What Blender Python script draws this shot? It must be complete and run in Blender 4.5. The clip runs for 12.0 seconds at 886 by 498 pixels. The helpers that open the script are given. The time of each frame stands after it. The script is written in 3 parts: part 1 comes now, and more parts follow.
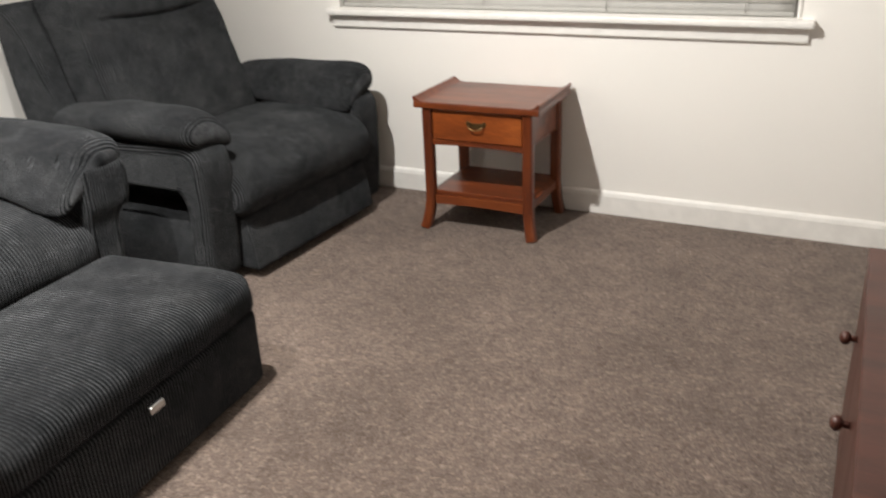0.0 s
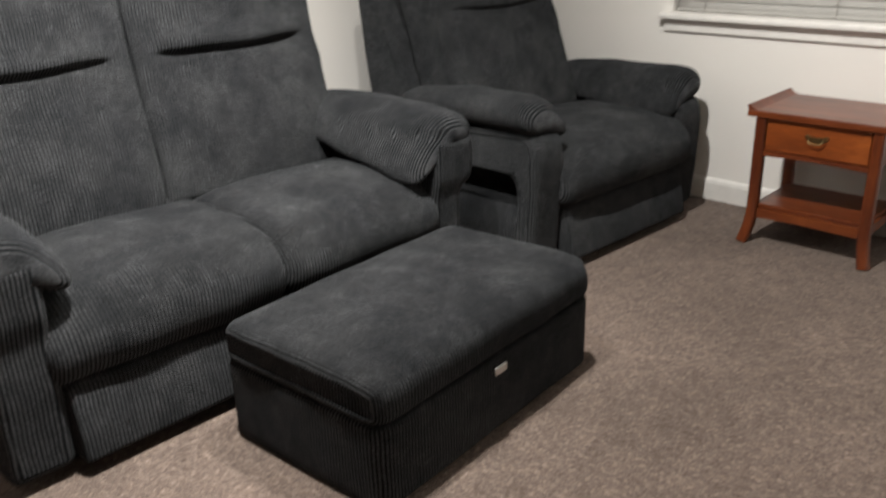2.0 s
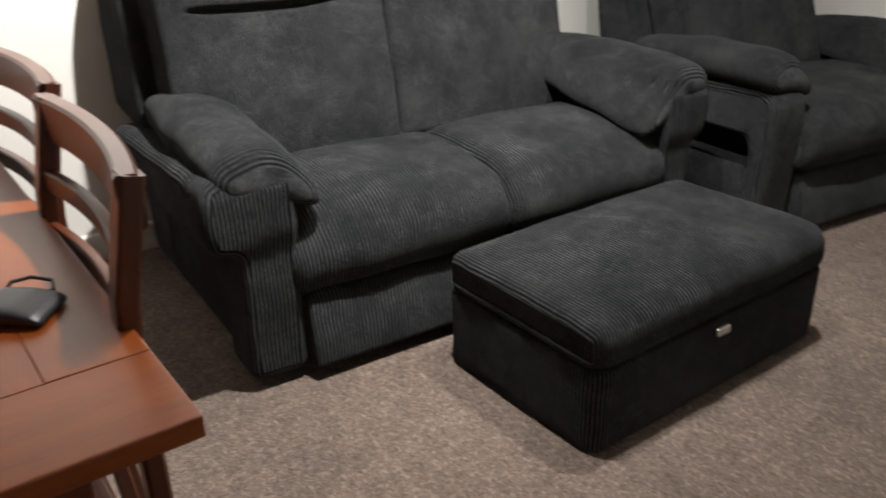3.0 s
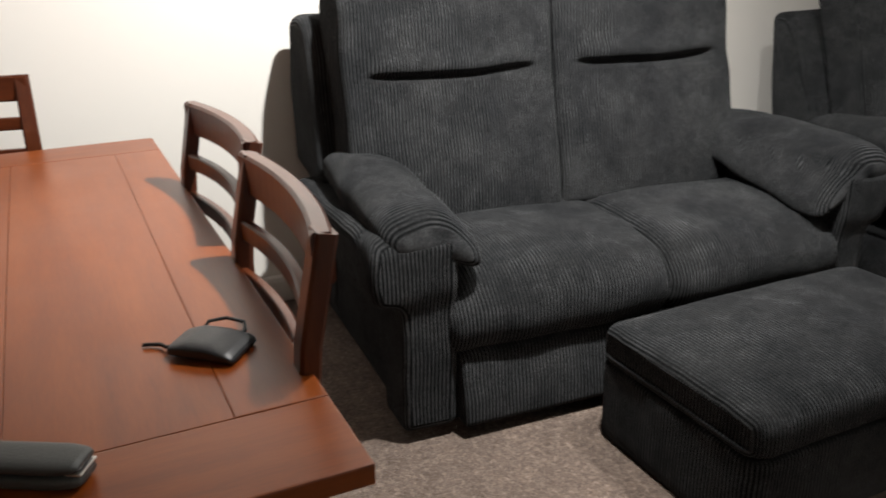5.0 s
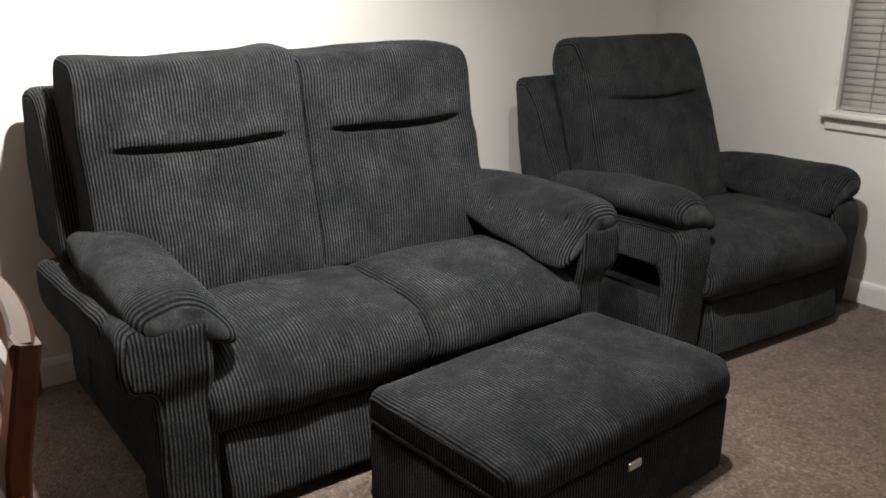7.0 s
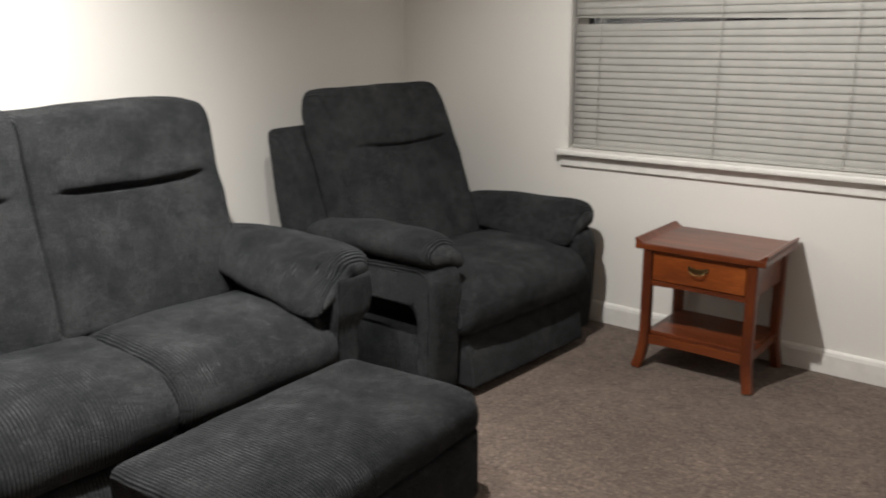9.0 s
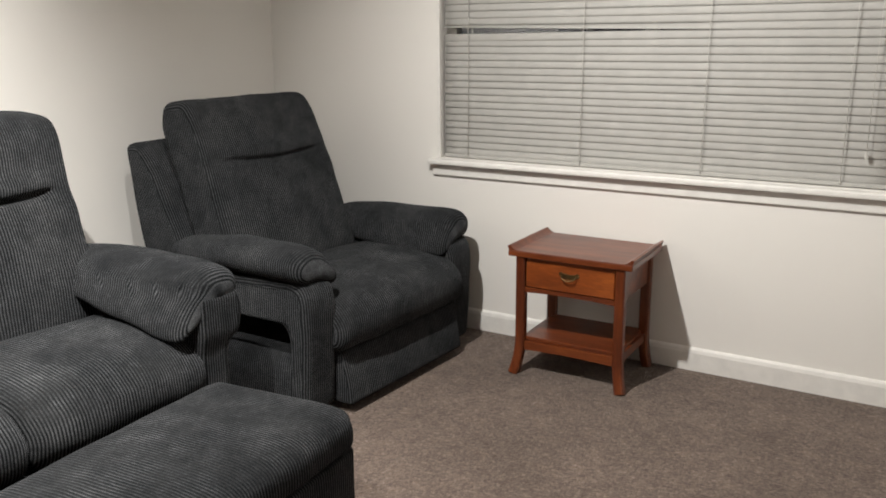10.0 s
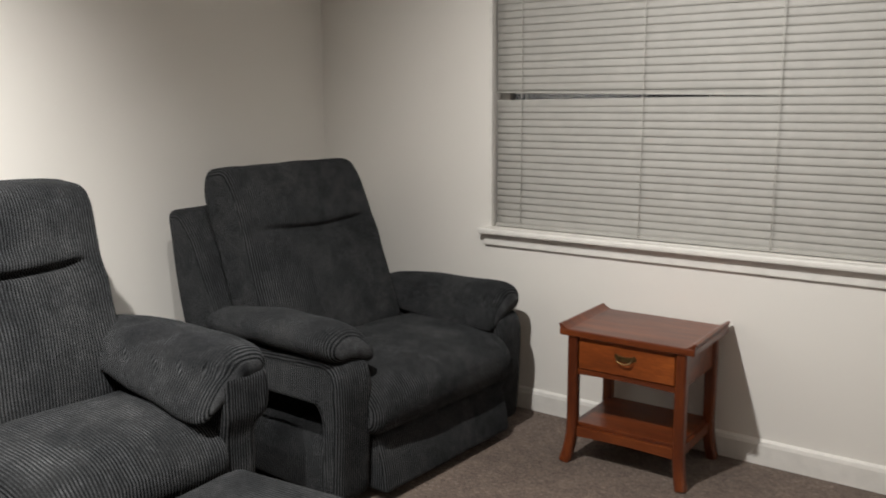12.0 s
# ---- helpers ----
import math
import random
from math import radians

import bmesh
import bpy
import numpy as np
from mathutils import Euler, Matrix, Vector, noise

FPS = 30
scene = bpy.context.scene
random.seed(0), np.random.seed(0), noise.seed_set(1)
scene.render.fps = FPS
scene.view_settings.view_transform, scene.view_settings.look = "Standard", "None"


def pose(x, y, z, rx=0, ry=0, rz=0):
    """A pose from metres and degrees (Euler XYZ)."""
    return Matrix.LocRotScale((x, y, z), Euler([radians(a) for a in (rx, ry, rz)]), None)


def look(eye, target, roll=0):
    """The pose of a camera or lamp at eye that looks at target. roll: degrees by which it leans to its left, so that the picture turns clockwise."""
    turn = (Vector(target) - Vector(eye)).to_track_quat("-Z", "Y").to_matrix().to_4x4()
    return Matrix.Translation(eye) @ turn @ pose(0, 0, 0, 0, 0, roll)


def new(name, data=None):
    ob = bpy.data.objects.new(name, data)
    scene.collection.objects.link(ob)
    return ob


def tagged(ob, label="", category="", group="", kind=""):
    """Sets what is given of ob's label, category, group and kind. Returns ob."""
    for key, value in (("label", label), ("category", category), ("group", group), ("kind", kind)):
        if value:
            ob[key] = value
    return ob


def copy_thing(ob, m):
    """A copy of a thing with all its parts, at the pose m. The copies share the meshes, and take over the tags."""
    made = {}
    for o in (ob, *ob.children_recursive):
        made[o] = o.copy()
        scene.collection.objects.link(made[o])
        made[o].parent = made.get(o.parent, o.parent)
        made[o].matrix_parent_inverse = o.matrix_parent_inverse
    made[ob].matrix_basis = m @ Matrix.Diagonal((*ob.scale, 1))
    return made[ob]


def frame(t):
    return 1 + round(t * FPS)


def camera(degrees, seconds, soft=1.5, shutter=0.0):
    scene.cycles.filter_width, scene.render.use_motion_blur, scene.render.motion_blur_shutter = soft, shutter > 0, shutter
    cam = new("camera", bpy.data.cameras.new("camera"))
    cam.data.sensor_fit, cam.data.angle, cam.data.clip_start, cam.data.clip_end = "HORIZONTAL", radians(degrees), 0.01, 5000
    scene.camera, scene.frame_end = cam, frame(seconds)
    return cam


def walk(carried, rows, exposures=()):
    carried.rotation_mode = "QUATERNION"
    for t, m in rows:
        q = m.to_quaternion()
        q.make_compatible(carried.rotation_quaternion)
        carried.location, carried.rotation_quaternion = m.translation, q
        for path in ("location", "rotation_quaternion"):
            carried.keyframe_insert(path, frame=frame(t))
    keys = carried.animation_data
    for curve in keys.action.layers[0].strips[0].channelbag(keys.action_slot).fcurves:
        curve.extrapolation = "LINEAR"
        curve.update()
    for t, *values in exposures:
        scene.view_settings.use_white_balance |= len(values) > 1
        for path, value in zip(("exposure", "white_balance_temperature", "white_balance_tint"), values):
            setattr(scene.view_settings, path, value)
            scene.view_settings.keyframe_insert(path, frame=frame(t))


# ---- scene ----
cam = camera(55.7, 12.0, 1.8, 0.35)
PATH = [
    (0, (3.012, -3.285, 1.317), (2.173, -1.654, 0.518), -2.6),
    (0.5, (2.943, -3.38, 1.357), (1.978, -1.738, 0.744), -1.7),
    (1, (2.901, -3.441, 1.386), (1.843, -1.79, 0.994), -1.9),
    (1.5, (2.823, -3.484, 1.344), (1.617, -1.952, 0.898), -1.3),
    (2, (2.799, -3.501, 1.264), (1.5, -2.175, 0.52), -1.8),
    (2.5, (2.777, -3.54, 1.233), (1.394, -2.367, 0.39), -1.7),
    (3, (2.744, -3.607, 1.254), (1.207, -2.644, 0.412), -1.3),
    (3.5, (2.722, -3.665, 1.266), (1.056, -2.874, 0.494), 0.2),
    (3.7, (2.716, -3.689, 1.265), (1.009, -2.972, 0.507), -0.4),
    (4.5, (2.735, -3.675, 1.274), (0.965, -3.083, 0.557), -0.8),
    (5.3, (2.774, -3.625, 1.286), (1.084, -2.818, 0.585), -1.1),
    (5.5, (2.784, -3.602, 1.289), (1.144, -2.703, 0.58), -0.8),
    (6, (2.79, -3.57, 1.289), (1.235, -2.534, 0.576), -1.0),
    (6.5, (2.791, -3.572, 1.321), (1.26, -2.476, 0.648), -0.5),
    (6.7, (2.796, -3.571, 1.332), (1.254, -2.461, 0.708), -0.2),
    (8.3, (2.849, -3.546, 1.337), (1.403, -2.278, 0.788), -0.8),
    (8.5, (2.864, -3.514, 1.353), (1.466, -2.185, 0.826), -0.7),
    (9, (2.918, -3.468, 1.365), (1.692, -1.969, 0.864), -0.5),
    (9.5, (2.933, -3.419, 1.395), (1.874, -1.8, 0.887), -0.2),
    (10, (2.934, -3.405, 1.375), (1.927, -1.747, 0.888), -0.4),
    (10.5, (2.915, -3.387, 1.381), (1.886, -1.741, 0.9), -0.7),
    (11, (2.928, -3.339, 1.383), (1.86, -1.7, 0.967), -0.4),
    (11.5, (2.954, -3.265, 1.367), (1.875, -1.62, 1.003), -0.5),
    (12, (2.898, -3.191, 1.397), (1.741, -1.598, 1.046), -0.4),
]

EXPOSURES = [(0.0, 0.63), (0.5, 0.53), (1.0, 0.08), (1.5, -0.2), (2.0, 0.28), (2.5, 0.22), (3.0, 0.0), (3.5, -0.31), (5.5, -0.07), (6.0, 0.09),
             (6.5, -0.04), (8.5, -0.08), (9.0, 0.0), (9.5, 0.08), (10.0, 0.31), (10.5, 0.06), (11.0, 0.1), (11.5, 0.29), (12.0, -0.04)]
walk(cam, [(t, look(eye, target, roll)) for t, eye, target, roll in PATH], EXPOSURES)

# ---- light: a ceiling bar with two aimed spotlights over the footstool, night outside ----
world = bpy.data.worlds.new("night")
scene.world = world
world.use_nodes = True
world.node_tree.nodes["Background"].inputs[0].default_value = (0.012, 0.014, 0.02, 1)
world.node_tree.nodes["Background"].inputs[1].default_value = 0.3
for eye, aim, watts, cone in (((1.37, -2.66, 2.36), (0.10, -3.05, 0.68), 400, 128), ((1.44, -1.95, 2.36), (2.78, -0.98, 0.40), 220, 174)):
    lamp = bpy.data.lights.new("ceiling_bulb", "SPOT")
    lamp.energy, lamp.color, lamp.shadow_soft_size = watts, (1.0, 0.975, 0.935), 0.03
    lamp.spot_size, lamp.spot_blend = radians(cone), 1.0
    new("ceiling_bulb", lamp).matrix_world = look(eye, aim)


# ---- materials ----
def material(name, rough=0.6, metal=0.0):
    m = bpy.data.materials.new(name)
    m.use_nodes = True
    nt = m.node_tree
    b = nt.nodes["Principled BSDF"]
    b.inputs["Roughness"].default_value = rough
    b.inputs["Metallic"].default_value = metal
    return m, nt, b


def node(nt, kind, **values):
    n = nt.nodes.new(kind)
    for key, value in values.items():
        n.inputs[key.replace("_", " ")].default_value = value
    return n


def coords(nt, scale=(1, 1, 1), turn=(0, 0, 0)):
    tc = nt.nodes.new("ShaderNodeTexCoord")
    mp = nt.nodes.new("ShaderNodeMapping")
    mp.inputs["Scale"].default_value = scale
    mp.inputs["Rotation"].default_value = [radians(a) for a in turn]
    nt.links.new(tc.outputs["Object"], mp.inputs["Vector"])
    return mp.outputs["Vector"]


def noise_at(nt, vec, scale, detail=3, rough=0.55):
    n = node(nt, "ShaderNodeTexNoise", Scale=scale, Detail=detail, Roughness=rough)
    nt.links.new(vec, n.inputs["Vector"])
    return n.outputs["Fac"]


def ramp(nt, fac, stops):
    r = nt.nodes.new("ShaderNodeValToRGB")
    while len(r.color_ramp.elements) < len(stops):
        r.color_ramp.elements.new(0.5)
    for e, (p, c) in zip(r.color_ramp.elements, stops):
        e.position, e.color = p, (*c, 1)
    nt.links.new(fac, r.inputs[0])
    return r.outputs[0]


def mix(nt, fac, a, b, kind="MIX"):
    m = nt.nodes.new("ShaderNodeMix")
    m.data_type, m.blend_type = "RGBA", kind
    for value, slot in ((fac, 0), (a, 6), (b, 7)):
        if isinstance(value, (int, float)):
            m.inputs[slot].default_value = value
        elif isinstance(value, tuple):
            m.inputs[slot].default_value = (*value, 1)
        else:
            nt.links.new(value, m.inputs[slot])
    return m.outputs[2]


def math_node(nt, op, a, b=0.0):
    m = nt.nodes.new("ShaderNodeMath")
    m.operation = op
    for value, slot in ((a, 0), (b, 1)):
        if isinstance(value, (int, float)):
            m.inputs[slot].default_value = value
        else:
            nt.links.new(value, m.inputs[slot])
    return m.outputs[0]


def bump(nt, b, height, strength, distance):
    n = node(nt, "ShaderNodeBump", Strength=strength, Distance=distance)
    nt.links.new(height, n.inputs["Height"])
    nt.links.new(n.outputs[0], b.inputs["Normal"])


def wall_paint(name, tone):
    m, nt, b = material(name, 0.55)
    v = coords(nt)
    col = mix(nt, noise_at(nt, v, 1.7, 4), tuple(c * 0.965 for c in tone), tone)
    nt.links.new(col, b.inputs["Base Color"])
    h = math_node(nt, "ADD", noise_at(nt, v, 260, 2), noise_at(nt, v, 30, 3))
    bump(nt, b, h, 0.12, 0.002)
    return m


def cord_fabric(name):
    """Jumbo cord upholstery: ribs counted along the mesh's own rib measure, groove shade in the colour, with rubbed
    pile.
    """
    m, nt, b = material(name, 0.92)
    v = coords(nt)
    along = nt.nodes.new("ShaderNodeAttribute")
    along.attribute_name = "rib"
    wobble = math_node(nt, "MULTIPLY", noise_at(nt, v, 9, 2), 0.010)
    run = math_node(nt, "ADD", along.outputs["Fac"], wobble)
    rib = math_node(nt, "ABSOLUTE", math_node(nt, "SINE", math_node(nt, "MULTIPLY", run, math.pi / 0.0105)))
    pile = noise_at(nt, v, 700, 2, 0.7)
    rubbed = noise_at(nt, v, 5.0, 5, 0.65)
    # shade in the grooves is painted: near-black between ribs, grey on their crowns
    shaded_ribs = ramp(nt, rib, [(0.0, (0.0055, 0.0057, 0.0059)), (0.45, (0.0155, 0.0160, 0.0165)), (0.78, (0.048, 0.0494, 0.0508)), (1.0, (0.093, 0.0953, 0.0977))])
    # sat-on, upward faces are rubbed flat; upright faces keep their ribs
    upward = nt.nodes.new("ShaderNodeSeparateXYZ")
    nt.links.new(nt.nodes.new("ShaderNodeNewGeometry").outputs["Normal"], upward.inputs[0])
    use = math_node(nt, "ADD", noise_at(nt, v, 7.5, 4, 0.65), math_node(nt, "MULTIPLY", upward.outputs["Z"], 0.24))
    brushed = ramp(nt, use, [(0.56, (0.0, 0.0, 0.0)), (0.78, (0.80, 0.80, 0.80))])
    base = mix(nt, brushed, shaded_ribs, (0.0272, 0.0281, 0.0288))
    base = mix(nt, math_node(nt, "MULTIPLY", pile, 0.35), base, (0.024, 0.025, 0.027))
    worn = ramp(nt, rubbed, [(0.35, (0.60, 0.61, 0.63)), (0.7, (1.10, 1.10, 1.10))])
    base = mix(nt, 1.0, base, worn, "MULTIPLY")
    streak = ramp(nt, noise_at(nt, v, 24, 4, 0.7), [(0.36, (0.88, 0.88, 0.88)), (0.52, (1, 1, 1)), (0.70, (1.24, 1.24, 1.25))])
    base = mix(nt, 1.0, base, streak, "MULTIPLY")
    heather = ramp(nt, noise_at(nt, v, 170, 3, 0.75), [(0.30, (0.66, 0.66, 0.66)), (0.50, (1, 1, 1)), (0.70, (1.5, 1.5, 1.51))])
    base = mix(nt, 1.0, base, heather, "MULTIPLY")
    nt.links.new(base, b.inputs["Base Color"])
    b.inputs["Diffuse Roughness"].default_value = 1.0
    b.inputs["Specular IOR Level"].default_value = 0.04
    h = math_node(nt, "ADD", rib, math_node(nt, "MULTIPLY", pile, 0.35))
    bump(nt, b, h, 0.7, 0.0025)
    return m


def wood(name, dark, mid, light, rough, along=(1, 9, 9)):
    m, nt, b = material(name, rough)
    v = coords(nt, along)
    info = nt.nodes.new("ShaderNodeObjectInfo")
    shift = nt.nodes.new("ShaderNodeVectorMath")
    shift.operation = "ADD"
    nt.links.new(v, shift.inputs[0])
    spread = nt.nodes.new("ShaderNodeVectorMath")
    spread.operation = "SCALE"
    spread.inputs[0].default_value = (7, 11, 5)
    nt.links.new(info.outputs["Random"], spread.inputs["Scale"])
    nt.links.new(spread.outputs[0], shift.inputs[1])
    p = shift.outputs[0]
    big, fine = noise_at(nt, p, 2.2, 5, 0.6), noise_at(nt, p, 26, 4, 0.7)
    grain = math_node(nt, "ADD", math_node(nt, "MULTIPLY", big, 0.65), math_node(nt, "MULTIPLY", fine, 0.35))
    nt.links.new(ramp(nt, grain, [(0.32, dark), (0.5, mid), (0.68, light)]), b.inputs["Base Color"])
    r = math_node(nt, "ADD", math_node(nt, "MULTIPLY", noise_at(nt, coords(nt), 6, 3), 0.14), rough - 0.07)
    nt.links.new(r, b.inputs["Roughness"])
    bump(nt, b, fine, 0.04, 0.0008)
    b.inputs["Coat Weight"].default_value = 0.06
    b.inputs["Coat Roughness"].default_value = 0.3
    return m


def plain(name, colour, rough, metal=0.0, grain=0.0):
    m, nt, b = material(name, rough, metal)
    v = coords(nt)
    n = noise_at(nt, v, 18, 4)
    nt.links.new(mix(nt, n, tuple(c * 0.85 for c in colour), tuple(min(1, c * 1.12) for c in colour)), b.inputs["Base Color"])
    if grain:
        bump(nt, b, noise_at(nt, v, grain, 3), 0.4, 0.0015)
    return m


def carpet_material():
    m, nt, b = material("carpet_pile", 0.97)
    v = coords(nt)
    tuft = nt.nodes.new("ShaderNodeTexVoronoi")
    tuft.inputs["Scale"].default_value = 160
    nt.links.new(v, tuft.inputs["Vector"])
    tone = nt.nodes.new("ShaderNodeSeparateColor")
    nt.links.new(tuft.outputs["Color"], tone.inputs[0])
    speck = math_node(nt, "ADD", math_node(nt, "MULTIPLY", tone.outputs[0], 0.50), math_node(nt, "MULTIPLY", noise_at(nt, v, 60, 3, 0.7), 0.55))
    col = ramp(nt, speck, [(0.18, (0.108, 0.081, 0.066)), (0.50, (0.139, 0.105, 0.087)), (0.84, (0.180, 0.141, 0.119))])
    fleck = ramp(nt, noise_at(nt, v, 62, 3, 0.65), [(0.55, (0, 0, 0)), (0.63, (1, 1, 1))])
    col = mix(nt, math_node(nt, "MULTIPLY", fleck, 0.66), col, (0.270, 0.214, 0.180))
    dark = ramp(nt, noise_at(nt, v, 55, 3, 0.65), [(0.36, (1, 1, 1)), (0.45, (0, 0, 0))])
    col = mix(nt, math_node(nt, "MULTIPLY", dark, 0.62), col, (0.072, 0.052, 0.043))
    worn = ramp(nt, noise_at(nt, v, 2.4, 4), [(0.3, (0.84, 0.83, 0.82)), (0.7, (1.16, 1.15, 1.14))])
    patch = ramp(nt, noise_at(nt, v, 15, 3, 0.6), [(0.34, (0.86, 0.85, 0.84)), (0.5, (1, 1, 1)), (0.66, (1.15, 1.14, 1.12))])
    col = mix(nt, 1.0, col, patch, "MULTIPLY")
    nt.links.new(mix(nt, 1.0, col, worn, "MULTIPLY"), b.inputs["Base Color"])
    b.inputs["Specular IOR Level"].default_value = 0.1
    b.inputs["Sheen Weight"].default_value = 0.1
    h = math_node(nt, "SUBTRACT", speck, math_node(nt, "MULTIPLY", tuft.outputs["Distance"], 1.0))
    bump(nt, b, h, 0.8, 0.005)
    return m


M_WALL = wall_paint("wall_paint", (0.82, 0.795, 0.750))
M_CEIL = wall_paint("ceiling_paint", (0.87, 0.855, 0.83))
M_TRIM = plain("gloss_trim_paint", (0.80, 0.78, 0.74), 0.32)
M_CARPET = carpet_material()
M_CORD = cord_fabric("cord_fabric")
M_BASE = plain("black_base_cloth", (0.012, 0.012, 0.013), 0.9)
M_WOOD = wood("mahogany_stain", (0.050, 0.010, 0.004), (0.122, 0.027, 0.007), (0.215, 0.054, 0.013), 0.31)
M_DRAWER = wood("grained_drawer_front", (0.095, 0.020, 0.005), (0.205, 0.048, 0.010), (0.34, 0.092, 0.019), 0.30, (1, 9, 5))
M_WOOD_UP = wood("mahogany_stain_upright", (0.050, 0.010, 0.004), (0.122, 0.027, 0.007), (0.215, 0.054, 0.013), 0.31, (9, 9, 1))
M_TABLE = wood("cherry_tabletop", (0.158, 0.032, 0.004), (0.210, 0.045, 0.004), (0.265, 0.062, 0.007), 0.35)
M_TABLE_Y = wood("cherry_tabletop_end", (0.158, 0.032, 0.004), (0.210, 0.045, 0.004), (0.265, 0.062, 0.007), 0.35, (9, 1, 9))
M_CHAIR = wood("chair_stain", (0.036, 0.009, 0.004), (0.075, 0.018, 0.006), (0.118, 0.032, 0.011), 0.30)
M_CHAIR_UP = wood("chair_stain_upright", (0.036, 0.009, 0.004), (0.075, 0.018, 0.006), (0.118, 0.032, 0.011), 0.30, (9, 9, 1))
M_DARKWOOD = wood("dark_red_wood", (0.026, 0.007, 0.004), (0.052, 0.014, 0.008), (0.085, 0.025, 0.014), 0.4)
M_BRASS = plain("aged_brass", (0.25, 0.175, 0.08), 0.38, 1.0)
M_STEEL = plain("satin_metal", (0.72, 0.72, 0.70), 0.3, 1.0)
M_SLAT = plain("cream_blind_slat", (0.395, 0.385, 0.36), 0.6)
M_CORDLINE = plain("blind_cord", (0.47, 0.46, 0.43), 0.8)
M_LEATHER = plain("black_leather", (0.016, 0.017, 0.020), 0.38, 0.0, 260)
M_CASE = plain("dark_grey_case", (0.05, 0.055, 0.055), 0.45, 0.0, 300)
M_STRAP = plain("black_strap", (0.012, 0.012, 0.012), 0.7)
M_GLASS, _nt, _b = material("window_glass", 0.02)
_b.inputs["Transmission Weight"].default_value = 1.0


# ---- mesh helpers ----
from mathutils import geometry


def mesh_object(name, verts, faces, mat, parent=None, smooth=True, label="", rib=None):
    me = bpy.data.meshes.new(name)
    me.from_pydata([tuple(map(float, v)) for v in verts], [], faces)
    bm = bmesh.new()
    bm.from_mesh(me)
    bmesh.ops.recalc_face_normals(bm, faces=bm.faces)
    bm.to_mesh(me)
    bm.free()
    if rib is not None:
        me.attributes.new("rib", "FLOAT", "POINT").data.foreach_set("value", [float(r) for r in rib])
    me.materials.append(mat)
    me.polygons.foreach_set("use_smooth", [smooth] * len(me.polygons))
    ob = new(name, me)
    if parent:
        ob.parent = parent
    if label:
        tagged(ob, label)
    return ob


def part(name, bm, mat, parent=None, label="", smooth=False):
    me = bpy.data.meshes.new(name)
    bm.to_mesh(me)
    bm.free()
    me.materials.append(mat)
    me.polygons.foreach_set("use_smooth", [smooth] * len(me.polygons))
    ob = new(name, me)
    if parent:
        ob.parent = parent
    if label:
        tagged(ob, label)
    return ob


def box_bm(lo, hi, bevel=0.003, segments=2):
    bm = bmesh.new()
    bmesh.ops.create_cube(bm, size=1.0)
    for v in bm.verts:
        v.co = Vector([l + (c + 0.5) * (h - l) for c, l, h in zip(v.co, lo, hi)])
    if bevel:
        bmesh.ops.bevel(bm, geom=list(bm.edges), offset=bevel, segments=segments, profile=0.6, affect="EDGES")
    return bm


def box(name, lo, hi, mat, parent=None, bevel=0.003, label=""):
    return part(name, box_bm(lo, hi, bevel), mat, parent, label)


def rounded(poly, r, steps=5, longest=0.03):
    """A closed outline with its corners rounded and long edges cut."""
    pts = [Vector(p) for p in poly]
    out = []
    n = len(pts)
    for i, p in enumerate(pts):
        a, b = pts[i - 1], pts[(i + 1) % n]
        ra, rb = min(r, (a - p).length * 0.45), min(r, (b - p).length * 0.45)
        s, e = p + (a - p).normalized() * ra, p + (b - p).normalized() * rb
        for k in range(steps + 1):
            t = k / steps
            out.append(s * (1 - t) ** 2 + p * 2 * t * (1 - t) + e * t * t)
    fine = []
    for i, p in enumerate(out):
        q = out[(i + 1) % len(out)]
        cuts = max(1, int((q - p).length / longest))
        fine += [p + (q - p) * k / cuts for k in range(cuts)]
    return np.array([tuple(p) for p in fine])


def inward(outline, d):
    """The outline moved in by d along its vertex normals (either winding)."""
    nxt, prv = np.roll(outline, -1, 0), np.roll(outline, 1, 0)
    t = nxt - prv
    t /= np.linalg.norm(t, axis=1)[:, None] + 1e-9
    nrm = np.stack([-t[:, 1], t[:, 0]], 1)
    area = (outline[:, 0] * nxt[:, 1] - nxt[:, 0] * outline[:, 1]).sum()
    return outline + nrm * d * (1 if area > 0 else -1)


def lumps(verts, size, scale, seed):
    out = []
    for v in verts:
        q = Vector(v) * scale + Vector((seed * 3.1, seed * 1.7, seed * 0.9))
        n = noise.noise_vector(q)
        out.append((v[0] + size * n[0], v[1] + size * n[1], v[2] + size * n[2]))
    return out


